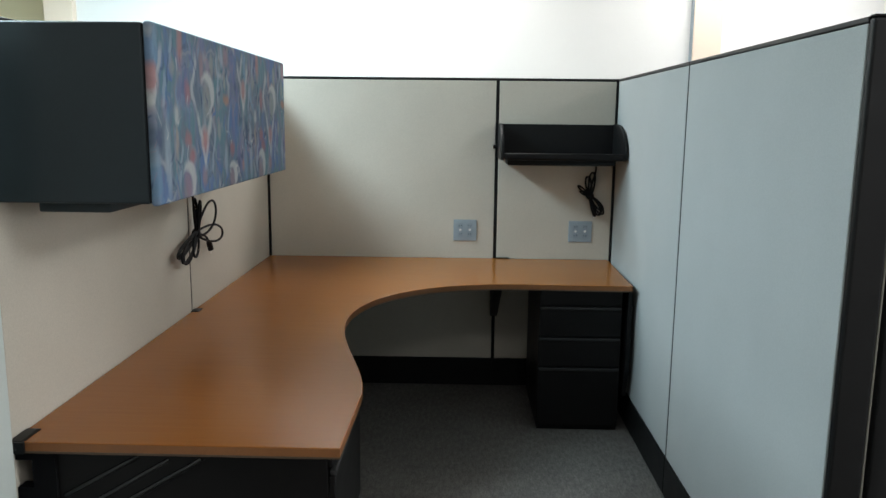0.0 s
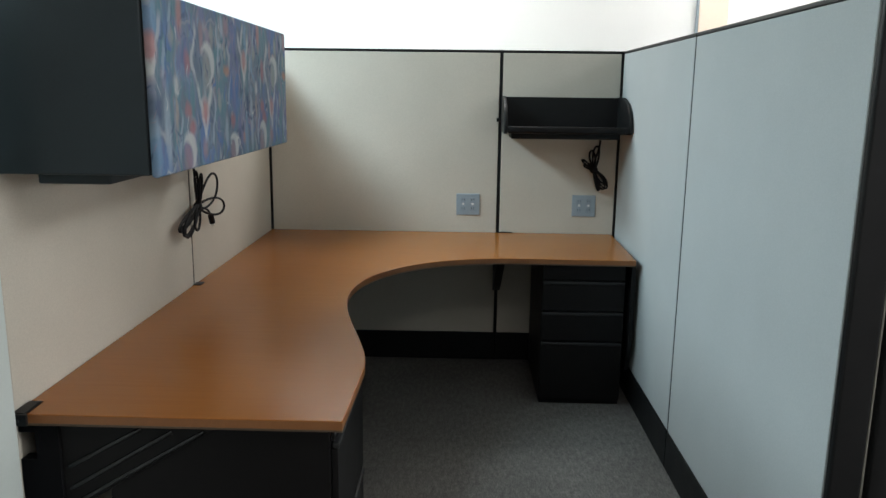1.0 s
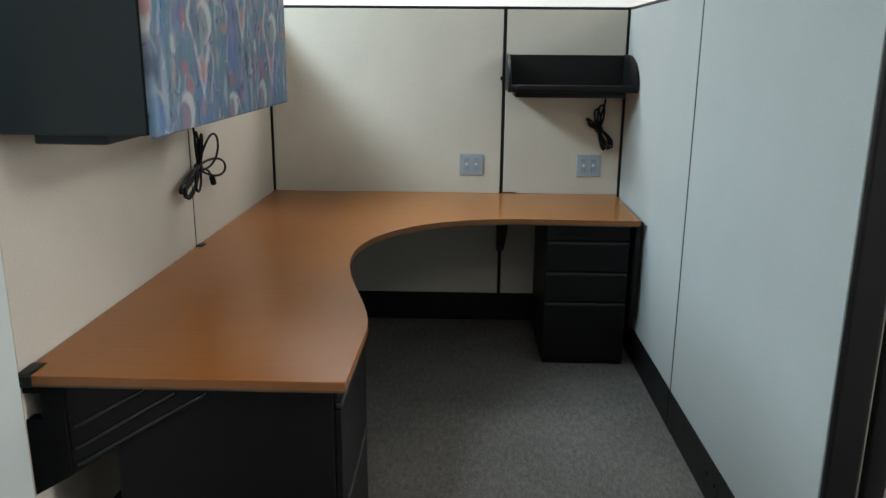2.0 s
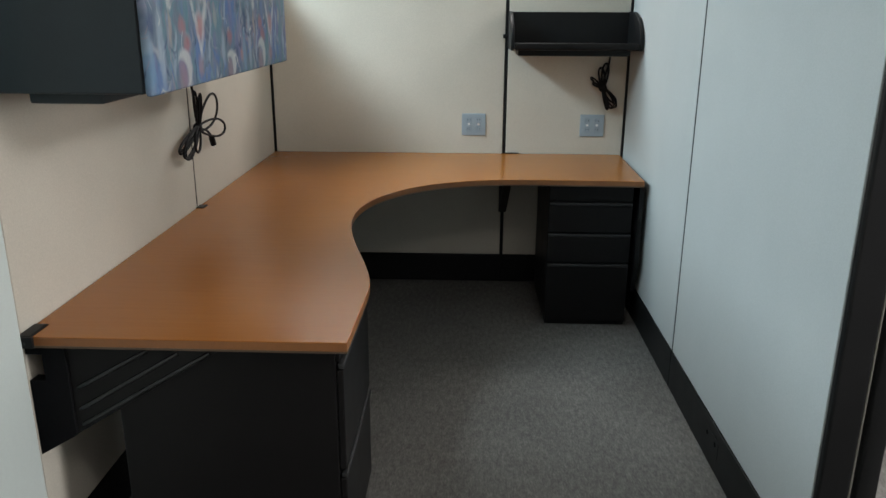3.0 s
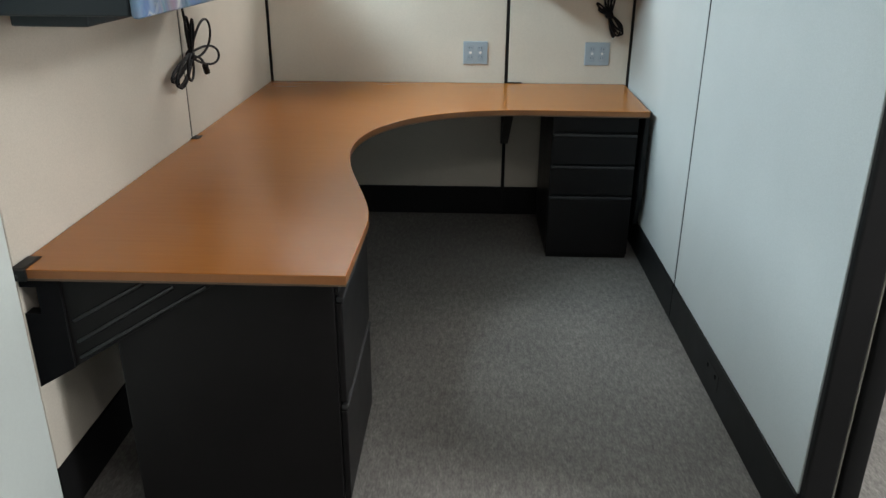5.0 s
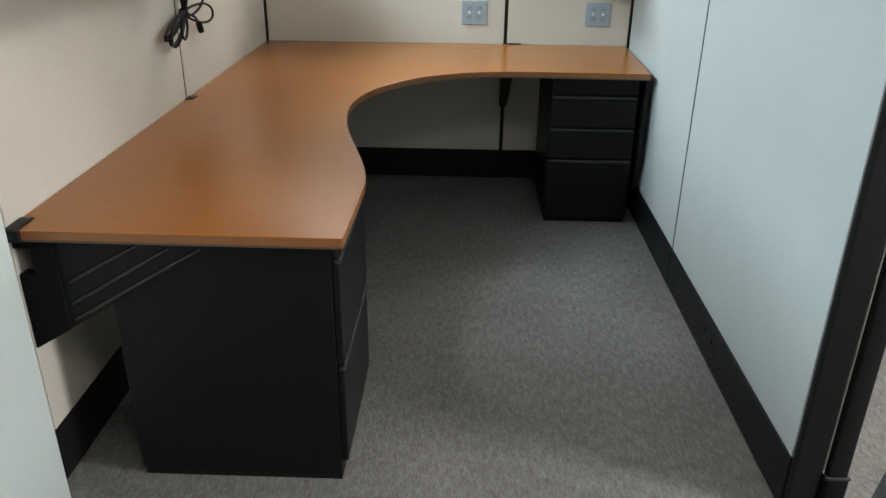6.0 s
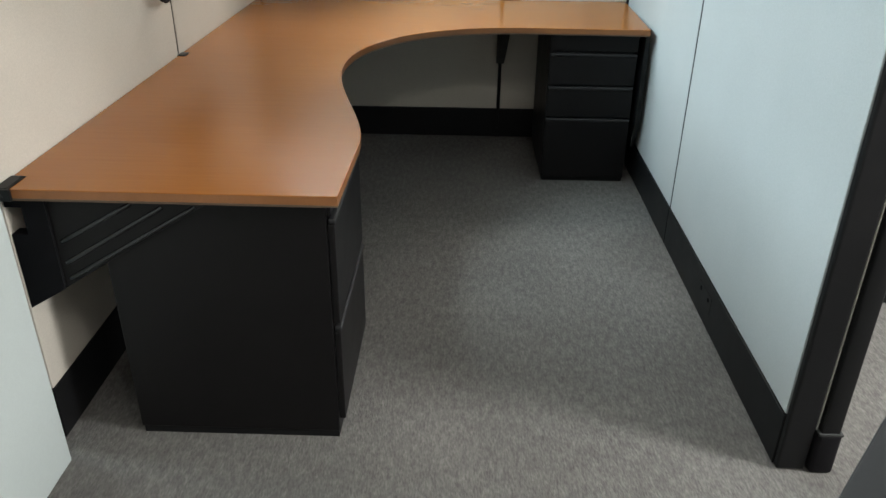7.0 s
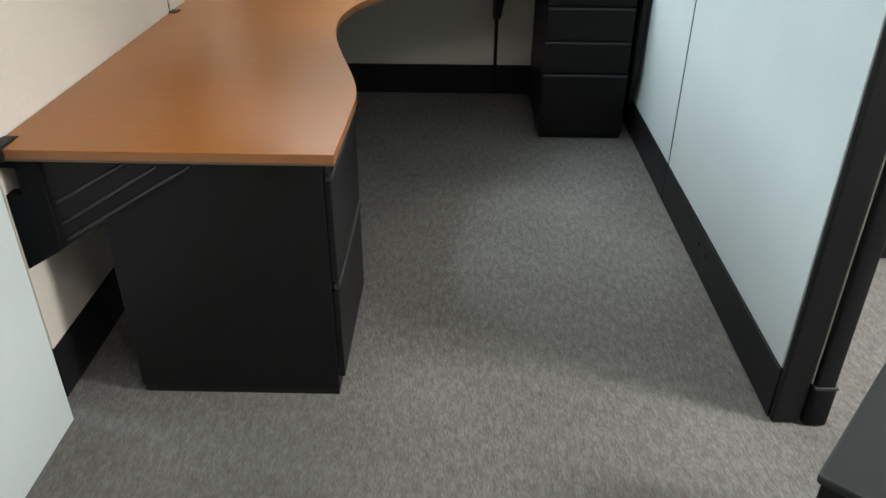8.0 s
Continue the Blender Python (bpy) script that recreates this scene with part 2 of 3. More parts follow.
        return q.outputs[0]

    def over(below, mask, colour, strength=0.9):
        mx = n.new("ShaderNodeMix")
        mx.data_type = "RGBA"
        mx.inputs[7].default_value = (*colour, 1)
        l.new(calc("MULTIPLY", mask, strength), mx.inputs[0])
        l.new(below, mx.inputs[6])
        return mx.outputs[2]

    def petal(cu, cv, ru, rv, soft=0.25):
        d = n.new("ShaderNodeVectorMath")
        d.operation = "SUBTRACT"
        d.inputs[1].default_value = (cu, cv, 0)
        l.new(at.outputs[0], d.inputs[0])
        e2 = n.new("ShaderNodeVectorMath")
        e2.operation = "MULTIPLY"
        e2.inputs[1].default_value = (1 / ru, 1 / rv, 0)
        l.new(d.outputs[0], e2.inputs[0])
        ln = n.new("ShaderNodeVectorMath")
        ln.operation = "LENGTH"
        l.new(e2.outputs[0], ln.inputs[0])
        return ramped(ln.outputs["Value"], 1 + soft, 1 - soft)

    def crescent(cu, cv, ru, rv, du, dv):
        return calc("MULTIPLY", petal(cu, cv, ru, rv, 0.12), calc("SUBTRACT", 1.0, petal(cu + du, cv + dv, ru * 0.82, rv * 0.9, 0.16)))

    def stroke(cu, bend, k, cv, half, v0, v1):
        mid = calc("ADD", calc("MULTIPLY", calc("SINE", calc("MULTIPLY", calc("ADD", v, -cv), k)), bend), cu)
        off = calc("ABSOLUTE", calc("SUBTRACT", u, mid))
        return calc("MULTIPLY", ramped(off, half * 1.4, half * 0.6), calc("MULTIPLY", ramped(v, v0, v0 + 0.03), ramped(v, v1, v1 - 0.03)))

    tan, peach = (0.40, 0.37, 0.32), (0.50, 0.36, 0.29)
    red, pale, rose = (0.46, 0.16, 0.16), (0.44, 0.49, 0.56), (0.42, 0.24, 0.25)
    # soft blots
    for cu, cv, ru, rv, tone in (
            (0.245, 0.355, 0.016, 0.050, coral), (0.286, 0.246, 0.018, 0.030, red), (0.278, 0.135, 0.020, 0.020, red), (0.302, 0.097, 0.022, 0.020, red),
            (0.390, 0.038, 0.018, 0.024, rose), (0.598, 0.356, 0.022, 0.030, rose), (0.591, 0.236, 0.024, 0.014, orange), (0.638, 0.102, 0.020, 0.020, red),
            (0.063, 0.048, 0.014, 0.018, coral), (0.392, 0.310, 0.014, 0.034, rose), (0.103, 0.144, 0.018, 0.028, navy), (0.043, 0.300, 0.014, 0.020, navy),
            (0.476, 0.300, 0.022, 0.014, navy), (0.014, 0.054, 0.014, 0.018, navy), (0.403, 0.366, 0.020, 0.020, violet), (0.650, 0.350, 0.024, 0.028, violet),
            (0.653, 0.160, 0.018, 0.040, violet), (0.106, 0.240, 0.018, 0.060, teal), (0.540, 0.110, 0.026, 0.050, teal), (0.350, 0.240, 0.024, 0.050, slate)):
        out = over(out, petal(cu, cv, ru, rv, 0.42), tone, 0.72)
    # pale drops and the bright band near the fold
    for cu, cv, ru, rv, tone in (
            (0.189, 0.296, 0.016, 0.020, tan), (0.471, 0.318, 0.014, 0.030, tan), (0.210, 0.189, 0.014, 0.020, cream), (0.521, 0.152, 0.014, 0.024, tan),
            (0.579, 0.285, 0.010, 0.024, tan), (0.205, 0.130, 0.010, 0.034, peach), (0.148, 0.090, 0.016, 0.090, pale), (0.098, 0.330, 0.014, 0.050, sky_blue),
            (0.088, 0.050, 0.018, 0.060, sky_blue), (0.575, 0.070, 0.012, 0.036, pale), (0.560, 0.350, 0.012, 0.030, pale)):
        out = over(out, petal(cu, cv, ru, rv, 0.40), tone, 0.66)
    # tulips: a coral cup between two pale stems that meet below
    for cu, cv in ((0.402, 0.128), (0.079, 0.268)):
        out = over(out, petal(cu, cv, 0.026, 0.030, 0.40), coral, 0.85)
        for side in (-1, 1):
            out = over(out, stroke(cu + side * 0.030, side * 0.020, 26.0, cv + 0.020, 0.010, cv - 0.005, cv + 0.085), cream, 0.62)
            out = over(out, stroke(cu + side * 0.010, side * 0.022, 20.0, cv - 0.030, 0.008, cv - 0.080, cv + 0.015), cream, 0.58)
    # hooked leaves with a rosy hollow
    for cu, cv, k in ((0.278, 0.040, 1.0), (0.640, 0.030, 0.85), (0.435, 0.250, 1.1)):
        out = over(out, petal(cu - 0.010, cv - 0.020, 0.028 * k, 0.040 * k, 0.40), rose if cv < 0.2 else tan, 0.60)
        out = over(out, crescent(cu, cv, 0.048 * k, 0.046 * k, -0.022, -0.016), cream, 0.80)
    # long wavy stems
    for shape, tone in (
            (stroke(0.335, 0.016, 44.0, 0.29, 0.0095, 0.195, 0.350), cream), (stroke(0.188, 0.008, 40.0, 0.34, 0.0085, 0.300, 0.384), pale),
            (stroke(0.140, 0.008, 30.0, 0.25, 0.0080, 0.190, 0.300), pale), (stroke(0.066, 0.014, 34.0, 0.34, 0.0085, 0.290, 0.384), cream),
            (stroke(0.470, 0.014, 36.0, 0.10, 0.0075, 0.030, 0.180), pale), (stroke(0.225, 0.012, 34.0, 0.08, 0.0075, 0.010, 0.140), pale),
            (stroke(0.615, 0.012, 36.0, 0.20, 0.0070, 0.130, 0.230), pale), (stroke(0.530, 0.012, 32.0, 0.30, 0.0075, 0.220, 0.330), pale)):
        out = over(out, shape, tone, 0.60)
    out = layer(out, warped((52, 20), 0.34, (0, 3.1, 6.4)), [(0, navy), (0.30, pale), (0.50, slate), (0.70, coral), (0.82, cream)], 0.36, 0.34, 0.30)
    brush = n.new("ShaderNodeTexNoise")
    brush.inputs["Scale"].default_value, brush.inputs["Detail"].default_value = 1.0, 4
    l.new(warped((60, 14), 0.10, (0, 6.1, 1.9)), brush.inputs[0])
    fade = n.new("ShaderNodeMapRange")
    fade.inputs["From Min"].default_value, fade.inputs["From Max"].default_value = 0.35, 0.68
    fade.inputs["To Min"].default_value, fade.inputs["To Max"].default_value = 0.0, 0.30
    l.new(brush.outputs[0], fade.inputs[0])
    wash = n.new("ShaderNodeMix")
    wash.data_type = "RGBA"
    wash.inputs[7].default_value = (0.33, 0.34, 0.42, 1)
    l.new(fade.outputs[0], wash.inputs[0])
    l.new(out, wash.inputs[6])
    deep = n.new("ShaderNodeMix")
    deep.data_type, deep.blend_type = "RGBA", "MULTIPLY"
    deep.inputs[0].default_value = 1.0
    deep.inputs[7].default_value = (0.70, 0.77, 0.80, 1)
    l.new(wash.outputs[2], deep.inputs[6])
    l.new(deep.outputs[2], b.inputs["Base Color"])
    weave = n.new("ShaderNodeTexNoise")
    weave.inputs["Scale"].default_value = 500
    l.new(tc.outputs["Object"], weave.inputs[0])
    bp = n.new("ShaderNodeBump")
    bp.inputs["Strength"].default_value, bp.inputs["Distance"].default_value = 0.3, 0.001
    l.new(weave.outputs[0], bp.inputs["Height"])
    l.new(bp.outputs[0], b.inputs["Normal"])
    return m


def glowing(name, colour, strength):
    m = bpy.data.materials.new(name)
    m.use_nodes = True
    b = m.node_tree.nodes["Principled BSDF"]
    b.inputs["Emission Color"].default_value, b.inputs["Emission Strength"].default_value = (*colour, 1), strength
    return m


def glass(name):
    m = bpy.data.materials.new(name)
    m.use_nodes = True
    b = m.node_tree.nodes["Principled BSDF"]
    b.inputs["Transmission Weight"].default_value, b.inputs["Roughness"].default_value, b.inputs["IOR"].default_value = 1.0, 0.0, 1.45
    return m


GLASS = glass("window_glass")
WOOD = laminate("orange_wood_laminate")
CARPET = carpet_material("grey_brown_carpet")
PRINT = print_material("printed_fabric")
DIFFUSER = glowing("light_diffuser", (1.0, 0.96, 0.88), 2.5)


# ---- building helpers ----
ROOT = {}


def thing(name, at, label, category, group=""):
    """An Empty at a thing's base."""
    ob = new(name)
    ob.empty_display_size = 0.05
    ob.location = at
    ROOT[ob.name] = Vector(at)
    return tagged(ob, label, category, group)


def part(name, bm, mat, parent=None, label="", smooth=False, origin=None):
    """Links a bmesh in world metres as one mesh, under a thing or a part."""
    at = ROOT[parent.name] if parent else Vector(origin or (0, 0, 0))
    bmesh.ops.translate(bm, verts=bm.verts, vec=-at)
    bmesh.ops.recalc_face_normals(bm, faces=bm.faces)
    me = bpy.data.meshes.new(name)
    bm.to_mesh(me)
    bm.free()
    me.materials.append(mat)
    if smooth:
        me.shade_smooth()
        me.set_sharp_from_angle(angle=radians(40))
    ob = new(name, me)
    if parent:
        ob.parent = parent
    else:
        ob.location = at
    ROOT[ob.name] = at
    return tagged(ob, label)


def box(x0, x1, y0, y1, z0, z1, r=0.0, seg=2, bm=None):
    """A box with its edges rounded by r."""
    one = bmesh.new()
    bmesh.ops.create_cube(one, size=1, matrix=Matrix.LocRotScale(((x0 + x1) / 2, (y0 + y1) / 2, (z0 + z1) / 2), None, (abs(x1 - x0), abs(y1 - y0), abs(z1 - z0))))
    if r:
        bmesh.ops.bevel(one, geom=one.edges[:], offset=r, segments=seg, affect="EDGES", profile=0.5)
    return joined(bm, one)


def joined(bm, one):
    if bm is None:
        return one
    me = bpy.data.meshes.new("join")
    one.to_mesh(me)
    bm.from_mesh(me)
    bpy.data.meshes.remove(me)
    one.free()
    return bm


def slab(points, axis, a, b, r=0.0, seg=2, bm=None):
    """A flat outline, pulled along an axis from a to b. points: the two other axes in order."""
    one = bmesh.new()

    def at(p, d):
        return {"x": (d, p[0], p[1]), "y": (p[0], d, p[1]), "z": (p[0], p[1], d)}[axis]
    low = [one.verts.new(at(p, a)) for p in points]
    high = [one.verts.new(at(p, b)) for p in points]
    f0, f1 = one.faces.new(low), one.faces.new(high)
    for i in range(len(points)):
        j = (i + 1) % len(points)
        one.faces.new((low[i], low[j], high[j], high[i]))
    bmesh.ops.recalc_face_normals(one, faces=one.faces)
    if r:
        rim = list({e for f in (f0, f1) for e in f.edges})
        bmesh.ops.bevel(one, geom=rim, offset=r, segments=seg, affect="EDGES", profile=0.5)
    return joined(bm, one)


def bezier(p0, p1, p2, p3, n):
    out = []
    for i in range(n + 1):
        t = i / n
        w = ((1 - t) ** 3, 3 * t * (1 - t) ** 2, 3 * t * t * (1 - t), t ** 3)
        out.append(tuple(sum(k * p[c] for k, p in zip(w, (p0, p1, p2, p3))) for c in range(len(p0))))
    return out


def tube(points, r, sides=8, bm=None):
    """A round cable along points."""
    one = bmesh.new()
    pts = [Vector(p) for p in points]
    side = None
    rings = []
    for i, p in enumerate(pts):
        way = (pts[min(i + 1, len(pts) - 1)] - pts[max(i - 1, 0)]).normalized()
        if side is None:
            side = way.orthogonal().normalized()
        side = (side - way * side.dot(way)).normalized()
        up = way.cross(side)
        rings.append([one.verts.new(p + r * (math.cos(k * math.tau / sides) * side + math.sin(k * math.tau / sides) * up)) for k in range(sides)])
    for a, b in zip(rings, rings[1:]):
        for k in range(sides):
            one.faces.new((a[k], a[(k + 1) % sides], b[(k + 1) % sides], b[k]))
    one.faces.new(rings[0][::-1])
    one.faces.new(rings[-1])
    return joined(bm, one)


def rod(centre, r, depth, axis="z", sides=20, r2=None, bm=None):
    one = bmesh.new()
    turn = {"z": (0, 0, 0), "x": (0, 90, 0), "y": (90, 0, 0)}[axis]
    bmesh.ops.create_cone(one, cap_ends=True, segments=sides, radius1=r, radius2=r if r2 is None else r2, depth=depth, matrix=pose(*centre, *turn))
    return joined(bm, one)


def setting(ob, label, category):
    return tagged(ob, label, category, kind="structure")


# ---- the room ----
X0, X1, Y0, Y1 = -2.9, 5.2, -7.6, 1.2
floor = setting(part("floor", box(X0 - 0.2, X1 + 0.2, Y0 - 0.2, Y1 + 0.2, -0.1, 0), CARPET), "grey-brown flecked loop-pile office carpet", "floor")
setting(part("ceiling", box(X0 - 0.2, X1 + 0.2, Y0 - 0.2, Y1 + 0.2, CEILING, CEILING + 0.1), CEILING_TILE), "off-white mineral tile office ceiling", "ceiling")
setting(part("wall_back", box(-1.75, X1 + 0.2, Y1, Y1 + 0.15, 0, CEILING), PAINT), "bright white painted wall behind the cubicle", "wall")
setting(part("wall_back_alcove", box(X0 - 0.2, -1.75, Y1 + 0.4, Y1 + 0.55, 0, CEILING), CREAM), "cream painted wall set back past a column", "wall")
setting(part("column_left", box(-1.75, -1.555, Y1 - 0.06, Y1, 0, CEILING, 0.004), PEACH), "beige painted wall pilaster running to the ceiling", "column")
setting(part("column_right", box(2.545, 2.73, Y1 - 0.06, Y1, 0, CEILING, 0.004), PEACH), "peach painted wall pilaster running to the ceiling", "column")
setting(part("trim", box(2.540, 2.5448, Y1 - 0.05, Y1, 0, CEILING), PLATE), "thin dark edge strip beside the pilaster", "trim")
setting(part("wall_left", box(X0 - 0.15, X0, Y0, Y1 + 0.4, 0, CEILING), CREAM), "cream painted office side wall", "wall")
wall_bm = box(X1, X1 + 0.15, Y0, WIN_Y0, 0, CEILING)
box(X1, X1 + 0.15, WIN_Y1, Y1, 0, CEILING, bm=wall_bm)
box(X1, X1 + 0.15, WIN_Y0, WIN_Y1, 0, WIN_Z0, bm=wall_bm)
box(X1, X1 + 0.15, WIN_Y0, WIN_Y1, WIN_Z1, CEILING, bm=wall_bm)
setting(part("wall_right", wall_bm, PAINT), "white painted office side wall", "wall")
window = setting(part("window_1", box(X1 + 0.06, X1 + 0.12, WIN_Y0, WIN_Y0 + 0.05, WIN_Z0, WIN_Z1, 0.003), PAINT), "white framed office window letting in daylight", "window")
part("window_frame", box(X1 + 0.06, X1 + 0.12, WIN_Y1 - 0.05, WIN_Y1, WIN_Z0, WIN_Z1, 0.003), PAINT, window)
part("window_frame", box(X1 + 0.06, X1 + 0.12, WIN_Y0 + 0.05, WIN_Y1 - 0.05, WIN_Z1 - 0.05, WIN_Z1, 0.003), PAINT, window)
part("window_sill", box(X1 + 0.02, X1 + 0.14, WIN_Y0 + 0.05, WIN_Y1 - 0.05, WIN_Z0, WIN_Z0 + 0.04, 0.003), PAINT, window)
pane = part("pane", box(X1 + 0.088, X1 + 0.094, WIN_Y0 + 0.05, WIN_Y1 - 0.05, WIN_Z0 + 0.04, WIN_Z1 - 0.05), GLASS, window, "clear glass pane")
pane.visible_shadow = False
setting(part("wall_front", box(X0, X1, Y0 - 0.15, Y0, 0, CEILING), PAINT), "white painted office wall behind the aisle", "wall")
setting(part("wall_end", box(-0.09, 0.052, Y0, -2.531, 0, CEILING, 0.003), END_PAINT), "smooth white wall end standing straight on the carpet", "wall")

for tx, ty, hx, hy, tw, tint in TROFFERS:
    light = thing("ceiling_light", (tx, ty, CEILING - 0.015), "white recessed fluorescent ceiling light out of view, switched on", "ceiling light", "ceiling lights")
    frame_bm = box(tx - hx, tx + hx, ty - hy, ty - hy + 0.02, CEILING - 0.015, CEILING + 0.002)
    box(tx - hx, tx + hx, ty + hy - 0.02, ty + hy, CEILING - 0.015, CEILING + 0.002, bm=frame_bm)
    box(tx - hx, tx - hx + 0.02, ty - hy + 0.02, ty + hy - 0.02, CEILING - 0.015, CEILING + 0.002, bm=frame_bm)
    box(tx + hx - 0.02, tx + hx, ty - hy + 0.02, ty + hy - 0.02, CEILING - 0.015, CEILING + 0.002, bm=frame_bm)
    part("frame", frame_bm, PAINT, light)
    part("diffuser", box(tx - hx + 0.02, tx + hx - 0.02, ty - hy + 0.02, ty + hy - 0.02, CEILING - 0.010, CEILING + 0.001), DIFFUSER, light, "glowing white diffuser")


# ---- cubicle partitions ----
TOP, BASE = 1.672, 0.159
BACK_W, RIGHT_X, LEFT_SEAM, LEFT_END, RIGHT_SEAM, RIGHT_END = 1.22, 1.846, -1.232, -2.452, -1.240, -2.474
THICK = 0.072


def partition(label, mat, along, a, b, face, out):
    """A panel from a to b along x or y, its inner face at face, its depth in the direction out (+1, -1)."""
    back = face + out * THICK
    lo, hi = min(a, b), max(a, b)

    def bx(p0, p1, d0, d1, z0, z1, r=0.0):
        d0, d1 = sorted((d0, d1))
        return box(p0, p1, d0, d1, z0, z1, r) if along == "x" else box(d0, d1, p0, p1, z0, z1, r)
    at = ((lo + hi) / 2, (face + back) / 2, 0) if along == "x" else ((face + back) / 2, (lo + hi) / 2, 0)
    p = thing("partition_panel", at, label, "partition panel", "cubicle partition panels")
    part("core", bx(lo + 0.003, hi - 0.003, face + out * 0.012, back - out * 0.012, 0.04, TOP - 0.012), SHADOW_GAP, p)
    part("inner_fabric", bx(lo + 0.0045, hi - 0.0045, face, face + out * 0.012, BASE, TOP - 0.014, 0.003), mat, p)
    part("outer_fabric", bx(lo + 0.003, hi - 0.003, back - out * 0.012, back, BASE, TOP - 0.014, 0.003), mat, p)
    part("top_cap", bx(lo, hi, face - out * 0.001, back + out * 0.001, TOP - 0.013, TOP, 0.003), BLACK_TRIM, p, "thin black top cap")
    part("inner_base_cover", bx(lo, hi, face - out * 0.003, face + out * 0.012, 0.004, BASE - 0.003, 0.002), BLACK_TRIM, p, "black base cover")
    part("outer_base_cover", bx(lo, hi, back - out * 0.012, back - out * 0.002, 0.004, BASE - 0.003, 0.002), BLACK_TRIM, p, "black base cover")
    part("levelling_foot", bx(lo + 0.02, lo + 0.05, face + out * 0.02, back - out * 0.02, 0, 0.04), SHADOW_GAP, p)
    part("levelling_foot", bx(hi - 0.05, hi - 0.02, face + out * 0.02, back - out * 0.02, 0, 0.04), SHADOW_GAP, p)
    return p


def seam_strip(parent, face, out, at, half):
    """A dark reveal strip where two panels of a run meet."""
    d0, d1 = sorted((face + out * 0.0015, face + out * 0.0115))
    part("seam_strip", box(d0, d1, at - half, at + half, BASE + 0.001, TOP - 0.0145), SHADOW_GAP, parent, "dark narrow reveal strip")


SEAM = 0.0045
partition("oatmeal fabric partition panel with black base behind the desk", OATMEAL, "x", 0.007, BACK_W - SEAM, 0.0, 1)
partition("narrow oatmeal fabric partition panel carrying the small shelf", OATMEAL, "x", BACK_W + SEAM, RIGHT_X - 0.007, 0.0, 1)
partition("oatmeal fabric partition panel in the corner beside the desk", OATMEAL, "y", LEFT_SEAM + 0.0005, -0.002, 0.0, -1)
left_near = partition("oatmeal fabric partition panel carrying the overhead bin", OATMEAL, "y", LEFT_END, LEFT_SEAM - 0.001, 0.0, -1)
partition("fabric partition panel coloured pale grey for cool light, beside the drawer pedestal", COOL_LIT_OATMEAL, "y", RIGHT_SEAM + 0.0024, -0.002, RIGHT_X, 1)
right_near = partition("fabric partition panel coloured pale grey for cool light, ending at the entrance", COOL_LIT_OATMEAL, "y", RIGHT_END, RIGHT_SEAM - 0.0024, RIGHT_X, 1)
seam_strip(left_near, 0.0, -1, LEFT_SEAM, 0.0038)
seam_strip(right_near, RIGHT_X, 1, RIGHT_SEAM, 0.0066)
knock = part("cable_knockout", box(RIGHT_X - 0.0042, RIGHT_X - 0.003, -1.86, -1.72, 0.060, 0.118, 0.0005), BLACK_TRIM, right_near, "knockout plate in the base cover")
for ky in (-1.83, -1.75):
    part("hole", rod((RIGHT_X - 0.0045, ky, 0.098), 0.008, 0.001, "x", 14), SHADOW_GAP, knock)
# a neighbour's panel beyond the entrance
partition("fabric partition panel of the next cubicle, coloured pale grey for cool light", COOL_LIT_OATMEAL, "x", 2.46, 3.68, -1.66, 1)


def connector(x0, x1, y0, y1, label):
    p = thing("connector_post", ((x0 + x1) / 2, (y0 + y1) / 2, 0), label, "connector post", "connector posts")
    part("post", box(x0, x1, y0, y1, 0, TOP - 0.006, 0.002), BLACK_TRIM, p)
    part("cap", box(x0 - 0.0005, x1 + 0.0005, y0 - 0.0005, y1 + 0.0005, TOP - 0.005, TOP + 0.001, 0.002), BLACK_TRIM, p)
    return p


connector(BACK_W - 0.0074, BACK_W + 0.0074, 0.003, THICK - 0.002, "black metal connector post between two partition panels")
connector(-THICK, 0.0098, 0.0015, THICK, "black metal corner post joining two partition runs")
connector(RIGHT_X - 0.0098, RIGHT_X + THICK, 0.0015, THICK, "black metal corner post joining two partition runs")


def end_trim(x0, x1, y0, y1, label):
    p = thing("end_trim", ((x0 + x1) / 2, (y0 + y1) / 2, 0), label, "end trim", "partition end trims")
    part("cover", box(x0, x1, y0, y1, 0.003, TOP - 0.004, 0.006, 3), BLACK_TRIM, p)
    part("cap", box(x0 - 0.0005, x1 + 0.0005, y0 - 0.0005, y1, TOP - 0.003, TOP + 0.002, 0.002), BLACK_TRIM, p)
    return p


end_trim(-THICK, 0.0, LEFT_END - 0.022, LEFT_END - 0.001, "black vertical end trim closing the partition")
end_trim(RIGHT_X, RIGHT_X + THICK, RIGHT_END - 0.022, RIGHT_END - 0.001, "black vertical end trim at the cubicle entrance")

# the slim post outside the entrance panel
PX, PY = RIGHT_X + THICK + 0.036, RIGHT_END - 0.002
post = thing("entrance_post", (PX, PY, 0), "slim black entrance post with a rubber foot beside the panel", "post")
part("pole", box(PX - 0.024, PX + 0.024, PY - 0.026, PY + 0.026, 0.12, TOP - 0.01, 0.005, 3), BLACK_TRIM, post, smooth=True)
part("rubber_foot", box(PX - 0.030, PX + 0.030, PY - 0.031, PY + 0.031, 0.0, 0.125, 0.010, 3), RUBBER, post, "black rubber foot", smooth=True)
part("collar", box(PX - 0.0305, PX + 0.0305, PY - 0.0315, PY + 0.0315, 0.120, 0.128, 0.003, 2), WORN, post, "scuffed grey collar", smooth=True)
part("pale_strip", box(PX - 0.034, PX - 0.030, PY - 0.016, PY + 0.02, 0.13, TOP - 0.02, 0.001), PALE_STRIP, post, "pale narrow strip along the post")
